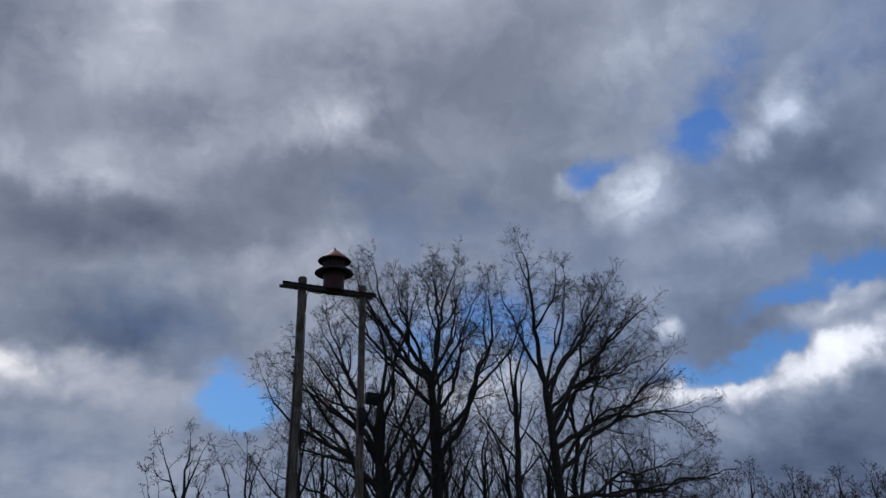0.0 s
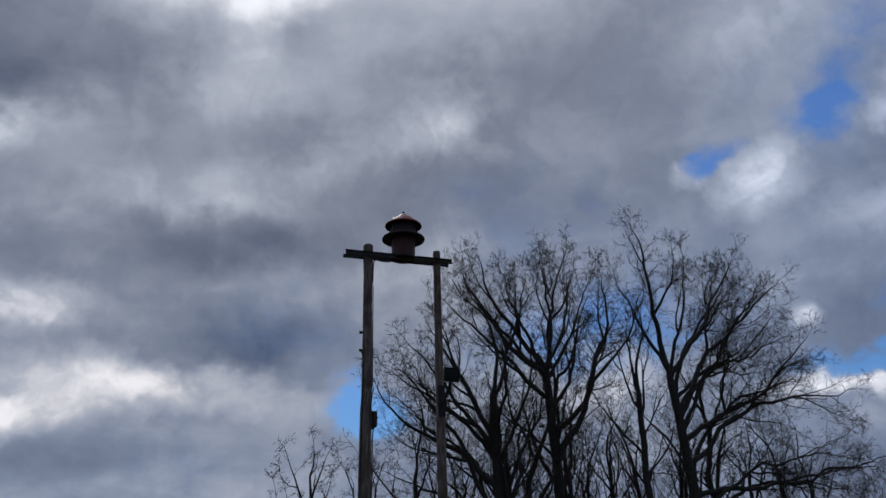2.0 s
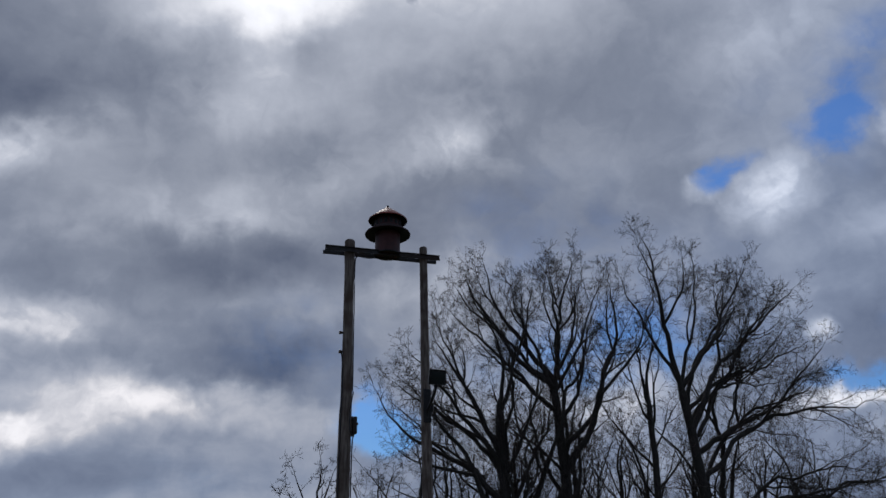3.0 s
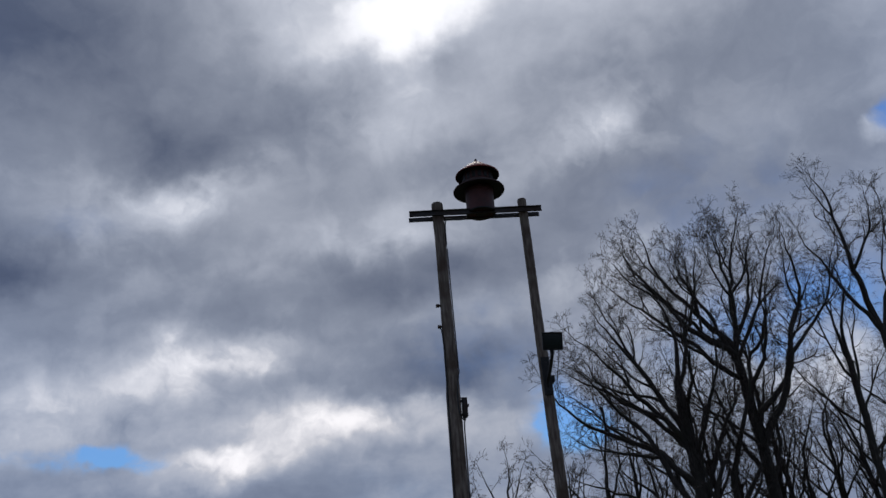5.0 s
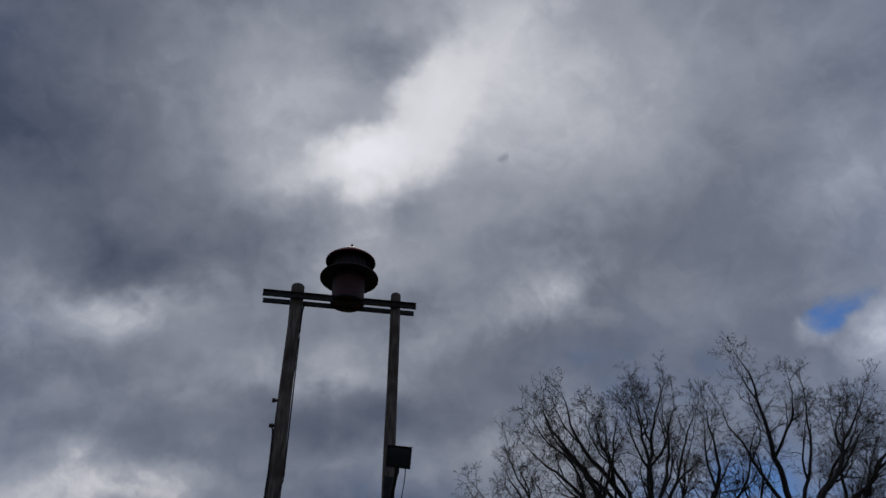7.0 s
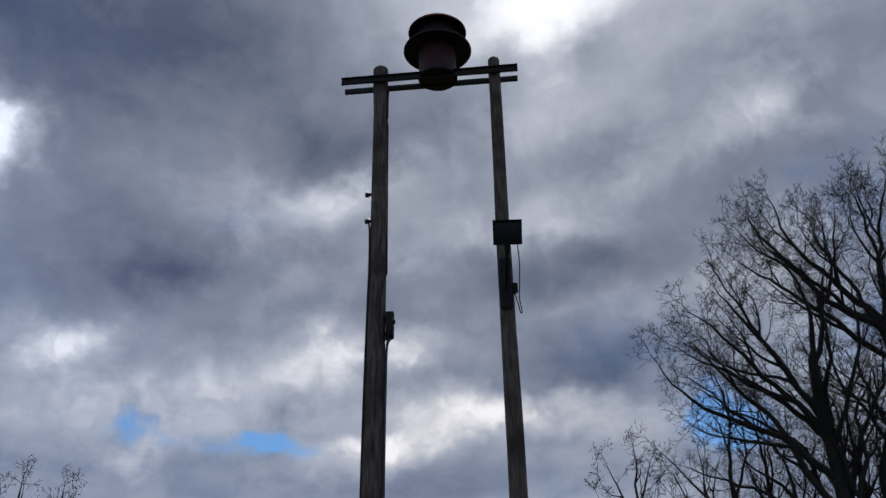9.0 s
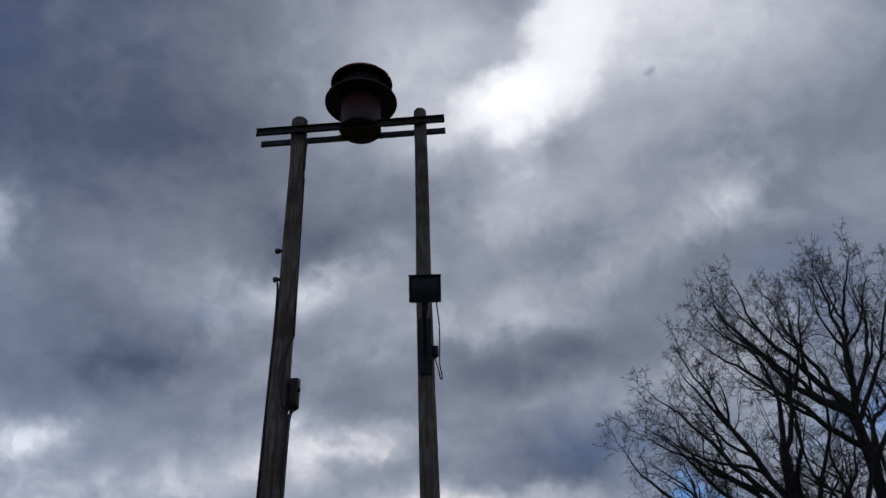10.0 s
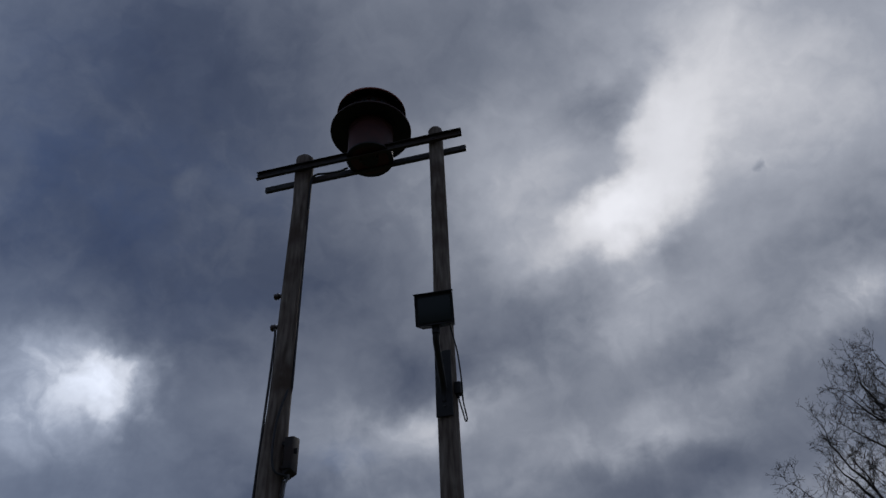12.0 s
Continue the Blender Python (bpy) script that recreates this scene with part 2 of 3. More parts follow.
    cloud = node("ShaderNodeVectorMath", {0: cloud, 1: warm}, operation="MULTIPLY").outputs[0]
    # sunlit cloud low over the land is faintly peach
    low = node("ShaderNodeMapRange", {0: parts[2], 1: .42, 2: .16}).outputs[0]
    low = sums("MULTIPLY", low, node("ShaderNodeMapRange", {0: light, 1: .52, 2: .80}).outputs[0])
    peach = node("ShaderNodeMix", {0: low, 6: (1, 1, 1, 1), 7: (1.09, 1.0, .90, 1)}, data_type="RGBA").outputs[2]
    cloud = node("ShaderNodeVectorMath", {0: cloud, 1: peach}, operation="MULTIPLY").outputs[0]
    mixed = node("ShaderNodeMix", {0: gap, 6: cloud, 7: clear}, data_type="RGBA").outputs[2]
    ground_side = node("ShaderNodeMapRange", {0: parts[2], 1: -.05, 2: .02}).outputs[0]
    mixed = node("ShaderNodeMix", {0: ground_side, 6: (.05, .05, .045, 1), 7: mixed}, data_type="RGBA").outputs[2]
    back = node("ShaderNodeBackground", {"Color": mixed, "Strength": 1.0}).outputs[0]
    node("ShaderNodeOutputWorld", {"Surface": back})


CLOUD_BASE, CLOUD_GRAIN = .533, .32
CLEAR_SKY = (.028, .048, .084)
build_world()

sun = new("sun", bpy.data.lights.new("sun", "SUN"))
sun.data.energy, sun.data.angle, sun.data.color = .6, radians(14), (1.0, .95, .88)
sun.matrix_world = look(sky_way(SUN_AZ, SUN_EL) * 60, (0, 0, 0))


# ---- materials ----
def material(name, roughness, metallic=0.0):
    mat = bpy.data.materials.new(name)
    mat.use_nodes = True
    tree = mat.node_tree
    bsdf = tree.nodes["Principled BSDF"]
    bsdf.inputs["Roughness"].default_value, bsdf.inputs["Metallic"].default_value = roughness, metallic
    return mat, tree, bsdf


def noise_node(tree, scale, detail=4.0, stretch=(1, 1, 1), space="Object"):
    co, mp, tx = (tree.nodes.new(k) for k in ("ShaderNodeTexCoord", "ShaderNodeMapping", "ShaderNodeTexNoise"))
    mp.inputs["Scale"].default_value = stretch
    tx.inputs["Scale"].default_value, tx.inputs["Detail"].default_value = scale, detail
    tree.links.new(co.outputs[space], mp.inputs[0])
    tree.links.new(mp.outputs[0], tx.inputs["Vector"])
    return tx.outputs[0]


def ramp_node(tree, source, stops):
    r = tree.nodes.new("ShaderNodeValToRGB")
    els = r.color_ramp.elements
    els[0].position, els[0].color = stops[0][0], (*stops[0][1], 1)
    els[1].position, els[1].color = stops[-1][0], (*stops[-1][1], 1)
    for at, col in stops[1:-1]:
        els.new(at).color = (*col, 1)
    tree.links.new(source, r.inputs[0])
    return r.outputs[0]


def blend(tree, fac, a, b, how="MIX"):
    m = tree.nodes.new("ShaderNodeMix")
    m.data_type, m.blend_type = "RGBA", how
    for slot, v in ((0, fac), (6, a), (7, b)):
        if isinstance(v, bpy.types.NodeSocket):
            tree.links.new(v, m.inputs[slot])
        else:
            m.inputs[slot].default_value = v
    return m.outputs[2]


def relief(tree, bsdf, height, strength, distance):
    b = tree.nodes.new("ShaderNodeBump")
    b.inputs["Strength"].default_value, b.inputs["Distance"].default_value = strength, distance
    tree.links.new(height, b.inputs["Height"])
    tree.links.new(b.outputs[0], bsdf.inputs["Normal"])


def speckled(name, roughness, stops, scale, stain, stain_scale, metallic=0.0, stretch=(1, 1, 1), bump=.3, depth=.004):
    """Two scales of variation: grain along its stretch, and broad stains."""
    mat, tree, bsdf = material(name, roughness, metallic)
    grain = noise_node(tree, scale, 6.0, stretch)
    col = ramp_node(tree, grain, stops)
    patch = ramp_node(tree, noise_node(tree, stain_scale, 5.0), [(.45, (0, 0, 0)), (.65, (1, 1, 1))])
    col = blend(tree, patch, col, (*stain, 1))
    tree.links.new(col, bsdf.inputs["Base Color"])
    relief(tree, bsdf, grain, bump, depth)
    return mat


POLE_WOOD = speckled("weathered_pole_wood", .9, [(.30, (.085, .064, .050)), (.46, (.175, .138, .110)), (.60, (.230, .190, .155)), (.74, (.30, .262, .22))], 11,
                     (.095, .066, .047), 2.2, stretch=(2.6, 2.6, .30), bump=.9, depth=.014)
END_GRAIN = speckled("pole_end_grain", .9, [(.3, (.24, .22, .19)), (.7, (.42, .40, .36))], 30, (.3, .28, .25), 5, bump=.4)
STEEL = speckled("weathered_steel", .65, [(.3, (.030, .029, .029)), (.7, (.062, .060, .058))], 22, (.05, .032, .024), 2.4, metallic=.35, bump=.2)
RED_PAINT = speckled("faded_red_paint", .5, [(.3, (.25, .045, .032)), (.7, (.36, .075, .05))], 9, (.20, .06, .04), 3.0, bump=.15)
# darker copy of the siren's red, for the parts shaded by the hoods
SHADED_RED = speckled("shaded_red_paint", .6, [(.3, (.060, .015, .013)), (.7, (.092, .023, .019))], 9, (.045, .018, .015), 3.0, bump=.15)
BLACK_METAL = speckled("dark_bronze_metal", .65, [(.3, (.012, .0125, .013)), (.7, (.024, .0245, .026))], 18, (.022, .020, .019), 3.0, metallic=.1, bump=.1)
BOX_PAINT = speckled("dark_brown_enamel", .7, [(.3, (.014, .011, .010)), (.7, (.028, .022, .019))], 16, (.035, .02, .014), 4.0, bump=.1)
# the siren's red with the lower hood's shade put into the colour
SHADED_HOOD_RED = speckled("shaded_hood_red_paint", .75, [(.3, (.030, .011, .010)), (.7, (.050, .017, .015))], 9, (.024, .014, .012), 3.0, bump=.15)
RUBBER = speckled("black_cable_sheath", .6, [(.3, (.018, .018, .02)), (.7, (.035, .035, .038))], 30, (.03, .03, .03), 5, bump=.05)
CONDUIT = speckled("grey_conduit", .5, [(.3, (.16, .16, .165)), (.7, (.26, .26, .265))], 20, (.14, .12, .10), 3, metallic=.3, bump=.1)
CERAMIC = speckled("brown_glaze", .25, [(.3, (.05, .028, .02)), (.7, (.08, .045, .03))], 12, (.06, .04, .03), 4, bump=.05)
BARK = speckled("bare_tree_bark", .95, [(.3, (.022, .019, .016)), (.5, (.042, .036, .030)), (.7, (.070, .060, .050))], 6,
                (.036, .034, .026), .7, stretch=(2.2, 2.2, .5), bump=.8, depth=.03)
TWIG = speckled("bare_twig_bark", .9, [(.3, (.030, .023, .019)), (.7, (.060, .046, .037))], 5, (.042, .032, .026), .6, bump=.1)
GRASS = speckled("winter_grass", .95, [(.3, (.035, .042, .016)), (.5, (.058, .066, .025)), (.7, (.10, .088, .042))], 7, (.07, .06, .032), .25, bump=.7, depth=.05)

LENS_GLASS, _t, _b = material("lamp_lens", .3)
_b.inputs["Base Color"].default_value = (.02, .026, .026, 1)
_b.inputs["Specular IOR Level"].default_value = .3


# ---- mesh helpers ----
def part(name, bm, mat, parent=None, label="", smooth=True):
    me = bpy.data.meshes.new(name)
    if smooth:
        for f in bm.faces:
            f.smooth = True
    bm.to_mesh(me)
    bm.free()
    me.materials.append(mat)
    if smooth:
        me.set_sharp_from_angle(angle=radians(38))
    ob = new(name, me)
    ob.parent = parent
    if label:
        ob["label"] = label
    return ob


def empty(name, at=(0, 0, 0)):
    ob = new(name)
    ob.location = at
    ob.empty_display_size = .2
    return ob


def box_mesh(size, at=(0, 0, 0), bevel=.004, turn=None):
    bm = bmesh.new()
    bmesh.ops.create_cube(bm, size=1.0)
    bmesh.ops.scale(bm, vec=size, verts=bm.verts)
    if bevel:
        bmesh.ops.bevel(bm, geom=list(bm.edges), offset=bevel, segments=2, affect="EDGES", profile=.6)
    if turn is not None:
        bmesh.ops.transform(bm, matrix=turn, verts=bm.verts)
    bmesh.ops.translate(bm, vec=at, verts=bm.verts)
    return bm


def lathe(profile, sides=48, at=(0, 0, 0)):
    """A solid of revolution about z from (radius, height) pairs; radius 0 closes an end."""
    bm = bmesh.new()
    rings = []
    for r, z in profile:
        if r <= 1e-6:
            rings.append([bm.verts.new((at[0], at[1], at[2] + z))])
        else:
            rings.append([bm.verts.new((at[0] + r * math.cos(2 * math.pi * i / sides), at[1] + r * math.sin(2 * math.pi * i / sides), at[2] + z))
                          for i in range(sides)])
    for a, b in zip(rings, rings[1:]):
        for i in range(sides):
            j = (i + 1) % sides
            quad = [a[i % len(a)], a[j % len(a)], b[j % len(b)], b[i % len(b)]]
            face = list(dict.fromkeys(quad))
            if len(face) > 2:
                bm.faces.new(face)
    bmesh.ops.recalc_face_normals(bm, faces=bm.faces)
    return bm


def tube_data(points, radii, sides):
    """Vertices and quads of a tapered tube along a line."""
    pts = np.asarray(points, float)
    n = len(pts)
    tan = np.gradient(pts, axis=0)
    tan /= np.linalg.norm(tan, axis=1)[:, None] + 1e-9
    ref = np.array((0, 0, 1.0)) if abs(tan[0, 2]) < .8 else np.array((1.0, 0, 0))
    a = np.cross(tan, ref)
    a /= np.linalg.norm(a, axis=1)[:, None] + 1e-9
    b = np.cross(tan, a)
    ang = np.arange(sides) * (2 * math.pi / sides)
    ring = a[:, None, :] * np.cos(ang)[None, :, None] + b[:, None, :] * np.sin(ang)[None, :, None]
    verts = (pts[:, None, :] + ring * np.asarray(radii)[:, None, None]).reshape(-1, 3)
    i = np.arange(n - 1)[:, None] * sides
    k = np.arange(sides)[None, :]
    k2 = (k + 1) % sides
    faces = np.stack([i + k, i + k2, i + sides + k2, i + sides + k], axis=2).reshape(-1, 4)
    return verts, faces


def tubes_object(name, tubes, mat, parent=None, label=""):
    """One mesh of many tubes, each (points, radii, sides)."""
    vs, fs, base = [], [], 0
    for points, radii, sides in tubes:
        v, f = tube_data(points, radii, sides)
        vs.append(v)
        fs.append(f + base)
        base += len(v)
    v, f = np.concatenate(vs), np.concatenate(fs)
    me = bpy.data.meshes.new(name)
    me.vertices.add(len(v))
    me.vertices.foreach_set("co", v.astype(np.float32).ravel())
    me.loops.add(f.size)
    me.loops.foreach_set("vertex_index", f.astype(np.int32).ravel())
    me.polygons.add(len(f))
    me.polygons.foreach_set("loop_start", np.arange(0, f.size, 4, dtype=np.int32))
    me.polygons.foreach_set("use_smooth", np.ones(len(f), dtype=bool))
    me.update(calc_edges=True)
    me.materials.append(mat)
    ob = new(name, me)
    ob.parent = parent
    if label:
        ob["label"] = label
    return ob


def cable(name, points, radius, mat, parent, label="", steps=10, sides=8):
    """A round wire that runs smoothly through a few points, with closed ends."""
    p = [Vector(q) for q in points]
    p = [p[0] * 2 - p[1]] + p + [p[-1] * 2 - p[-2]]
    line = []
    for a, b, c, d in zip(p, p[1:], p[2:], p[3:]):
        for s in range(steps):
            t = s / steps
            line.append(.5 * ((2 * b) + (c - a) * t + (2 * a - 5 * b + 4 * c - d) * t * t + (3 * b - a - 3 * c + d) * t ** 3))
    line.append(p[-2])
    radii = [radius] * len(line)
    radii[0] = radii[-1] = radius * .2
    return tubes_object(name, [(line, radii, sides)], mat, parent, label)


# ---- ground ----
def build_ground():
    bm = bmesh.new()
    ticks = [-2500, -900, -350, -150, -80, -50] + list(range(-36, 72, 3)) + [85, 120, 180, 350, 900, 2500]
    grid = [[bm.verts.new((x, y, 0)) for x in ticks] for y in ticks]
    for row, nxt in zip(grid, grid[1:]):
        for i in range(len(ticks) - 1):
            bm.faces.new((row[i], row[i + 1], nxt[i + 1], nxt[i]))
    for v in bm.verts:
        near = math.exp(-(v.co.x ** 2 + v.co.y ** 2) / 60 ** 2)
        flat = min(1.0, math.hypot(v.co.x - .8, v.co.y) / 12)
        v.co.z = noise.noise(v.co * .05) * .25 * near * flat
    ob = part("ground", bm, GRASS)
    return tagged(ob, "wide flat field of dull winter grass", "ground", kind="structure")


build_ground()

# ---- the warning siren on its pole frame ----
POLE_L, POLE_R = (0.0, 0.0), (1.55, 0.0)
TOP_L, TOP_R = 8.465, 8.50


def build_pole(name, at, top, r_top, r_base, seed, label, slim=(0, 0), foot=0.0):
    """A round timber pole with a chamfered sawn top, slight sweep and long drying cracks."""
    rng = random.Random(seed)
    sides, bm = 40, bmesh.new()
    heights = [-.8 + i * .14 for i in range(int((top - .03 + .8) / .14) + 1)] + [top - .02]
    cracks = [(rng.uniform(0, 6.28), rng.uniform(.5, top - 2), rng.uniform(1.0, 2.6)) for _ in range(26)]
    rings = []
    for z in heights:
        s = max(z, 0) / top
        r = r_base + (r_top - r_base) * s
        shaved = slim[1] * min(1, max(0, (z - slim[0]) / .25)) * min(1, max(0, (top - .2 - z) / .5))
        r -= shaved
        cx = at[0] + .012 * math.sin(z * .9 + seed) * (1 - s) + shaved * .9 + foot * (1 - s)
        ring = []
        for i in range(sides):
            a = 2 * math.pi * i / sides
            q = Vector((math.cos(a) * 1.3, math.sin(a) * 1.3, z * .8 + seed * 7))
            rr = r * (1 + .05 * noise.noise(q)) + .0035 * noise.noise(Vector((math.cos(a) * 9, math.sin(a) * 9, z * .7)))
            for ca, cz, cl in cracks:
                da = abs((a - ca + math.pi) % (2 * math.pi) - math.pi)
                if da < .12 and cz < z < cz + cl:
                    rr -= .011 * (1 - da / .12)
            ring.append(bm.verts.new((cx + rr * math.cos(a), at[1] + rr * math.sin(a), z)))
        rings.append(ring)
    cap = [bm.verts.new((v.co.x + (at[0] - v.co.x) * .14, v.co.y + (at[1] - v.co.y) * .14, top)) for v in rings[-1]]
    rings.append(cap)
    for a, b in zip(rings, rings[1:]):
        for i in range(sides):
            bm.faces.new((a[i], a[(i + 1) % sides], b[(i + 1) % sides], b[i]))
    pole = empty(name, (at[0], at[1], 0))
    shaft = part("shaft", bm, POLE_WOOD, pole)
    shaft.matrix_parent_inverse = pole.matrix_basis.inverted()
    end = part("sawn_top", lathe([(0, .012), (r_top * .55, .010), (r_top * .84, .002), (r_top * .86, -.006)], 32, (at[0], at[1], top)), END_GRAIN, pole,
               "pale sawn end grain")
    end.matrix_parent_inverse = pole.matrix_basis.inverted()
    return tagged(pole, label, "utility pole", "poles of the siren frame")


def under(ob, thing):
    """Makes ob, built in world coordinates, a part of a thing."""
    ob.parent = thing
    ob.matrix_parent_inverse = thing.matrix_basis.inverted()
    return ob


pole_left = build_pole("utility_pole", POLE_L, TOP_L, .102, .134, 3, "weathered grey-brown timber pole, the thicker one, carrying a switch box", (4.9, .010))
pole_right = build_pole("utility_pole", POLE_R, TOP_R, .079, .118, 5, "weathered grey-brown timber pole, the thinner one, carrying a floodlight", (0, .004), .035)


def channel_mesh(x0, x1, y, z, height, flange, thick, face):
    """A rolled steel channel along x: web at y, flanges pointing towards face (+1 or -1)."""
    prof = [(0, 0), (flange, 0), (flange, thick), (thick, thick), (thick, height - thick), (flange, height - thick), (flange, height), (0, height)]
    bm = bmesh.new()
    ends = [[bm.verts.new((x, y + face * py, z + pz)) for py, pz in prof] for x in (x0, x1)]
    n = len(prof)
    for i in range(n):
        bm.faces.new((ends[0][i], ends[0][(i + 1) % n], ends[1][(i + 1) % n], ends[1][i]))
    bm.faces.new(ends[0])
    bm.faces.new(list(reversed(ends[1])))
    bmesh.ops.recalc_face_normals(bm, faces=bm.faces)
    return bm


def bolt_mesh(at, r=.016, length=.02):
    bm = bmesh.new()
    bmesh.ops.create_cone(bm, cap_ends=True, segments=6, radius1=r, radius2=r, depth=length, matrix=pose(*at, 90, 0, 0))
    return bm


def build_beam(y, face, z, height, label):
    beam = empty("steel_beam", (.675, y, z))
    under(part("channel", channel_mesh(-.517, 1.866, y, z, height, .038, .008, face), STEEL, None, smooth=False), beam)
    for x in (POLE_L[0], POLE_R[0]):
        under(part("bolt", bolt_mesh((x, y + face * .014, z + height / 2)), STEEL), beam)
        under(part("washer", bolt_mesh((x, y + face * .010, z + height / 2), .026, .006), STEEL), beam)
    for x in (-.46, -.38, 1.80):
        under(part("bolt", bolt_mesh((x, y - face * .006, z + height / 2), .010, .014), STEEL), beam)
    tilt = Matrix.Translation((.675, y, z)) @ pose(0, 0, 0, 0, -1.0, 0)
    beam.matrix_basis = tilt
    return tagged(beam, label, "beam", "beams of the siren frame")


build_beam(-.106, -1, 8.176, .104, "long dark steel channel bolted across the front of both poles")
build_beam(.108, 1, 8.200, .072, "slimmer dark steel channel bolted across the back of both poles")

SIREN = (.785, .0, 8.13)


def build_siren():
    siren = empty("warning_siren", SIREN)
    P = lambda name, bm, mat, label="", of=None: part(name, bm, mat, of or siren, label)
    # drum and rotor housing carry the hoods' shade in their darker red
    P("motor_housing", lathe([(0, .095), (.20, .095), (.245, .098), (.262, .104), (.262, .12), (.255, .126), (.255, .50), (.262, .505), (.262, .56), (.20, .60), (0, .60)]),
      SHADED_RED, "red painted steel drum, darkened for the shade under the hoods")
    P("base_flange", lathe([(0, .090), (.08, .090), (.10, .096), (.24, .096), (.25, .099), (.262, .099), (.266, .104), (.266, .120), (.262, .124), (.256, .124)]), BLACK_METAL, "black steel base ring")
    # shade under the roof is painted into this hood's near-black red
    hood = P("lower_hood", lathe([(.262, .695), (.30, .69), (.405, .627), (.458, .587), (.467, .574), (.467, .556), (.459, .552)], 64), SHADED_HOOD_RED, "flared red rain hood, its colour darkened for shade")
    # black inner skin: paints the shade inside the lower hood
    P("underside_shade", lathe([(.459, .552), (.452, .556), (.40, .572), (.29, .596), (.25, .600)], 64), BLACK_METAL, "underside of the hood, painted black as its shade", hood)
    housing = P("upper_housing", lathe([(.20, .60), (.268, .62), (.275, .64), (.275, .90), (.262, .92), (.20, .93)]), SHADED_RED, "red rotor housing, darkened for the shade under the roof")
    # solid dark blocks imitate the shade inside sound openings; nothing is cut
    for i in range(16):
        a = 2 * math.pi * i / 16
        bm = box_mesh((.016, .062, .13), bevel=.004)
        bmesh.ops.transform(bm, matrix=pose(.276 * math.cos(a), .276 * math.sin(a), .80, 0, 0, math.degrees(a)), verts=bm.verts)
        P("port_shade", bm, BLACK_METAL, "dark block for the shade in a sound opening", housing)
    roof = P("upper_hood", lathe([(0, 1.20), (.035, 1.195), (.05, 1.18), (.17, 1.09), (.385, .915), (.402, .895), (.405, .878), (.398, .873)], 64), RED_PAINT, "conical faded red roof")
    # likewise a black inner skin for the shade beneath the roof
    P("underside_shade", lathe([(.398, .873), (.39, .883), (.16, 1.04), (.05, 1.10), (0, 1.11)], 64), BLACK_METAL, "underside of the roof, painted black as its shade", roof)
    P("finial", lathe([(0, 1.252), (.012, 1.248), (.02, 1.235), (.02, 1.22), (.012, 1.212), (.03, 1.202), (.03, 1.19), (0, 1.19)], 20), BLACK_METAL, "small dark knob", roof)
    for i in range(8):
        a = 2 * math.pi * (i + .5) / 8
        bm = box_mesh((.14, .008, .05), bevel=.002)
        bmesh.ops.transform(bm, matrix=pose(.325 * math.cos(a), .325 * math.sin(a), .905, 0, 24, math.degrees(a)), verts=bm.verts)
        P("hood_bracket", bm, BLACK_METAL, "thin steel strut under the roof", roof)
    for x in (-.09, .11):
        P("drain_stub", lathe([(0, -.055), (.012, -.055), (.014, -.05), (.014, .0), (0, .0)], 12, (x, -.06, .092)), STEEL, "short stub under the drum")
    return tagged(siren, "red two-tier warning siren with conical hoods on steel beams", "siren")


build_siren()

# bent flat bracket and feeder cable between the thick pole and the drum
feeder = cable("feeder_cable", [(.105, -.02, 7.6), (.112, -.03, 8.02), (.16, -.045, 8.12), (.30, -.05, 8.105), (.44, -.03, 8.12), (.54, -.02, 8.16)], .013, RUBBER, None)
tagged(feeder, "black feeder cable running along the steel beam to the siren", "cable")


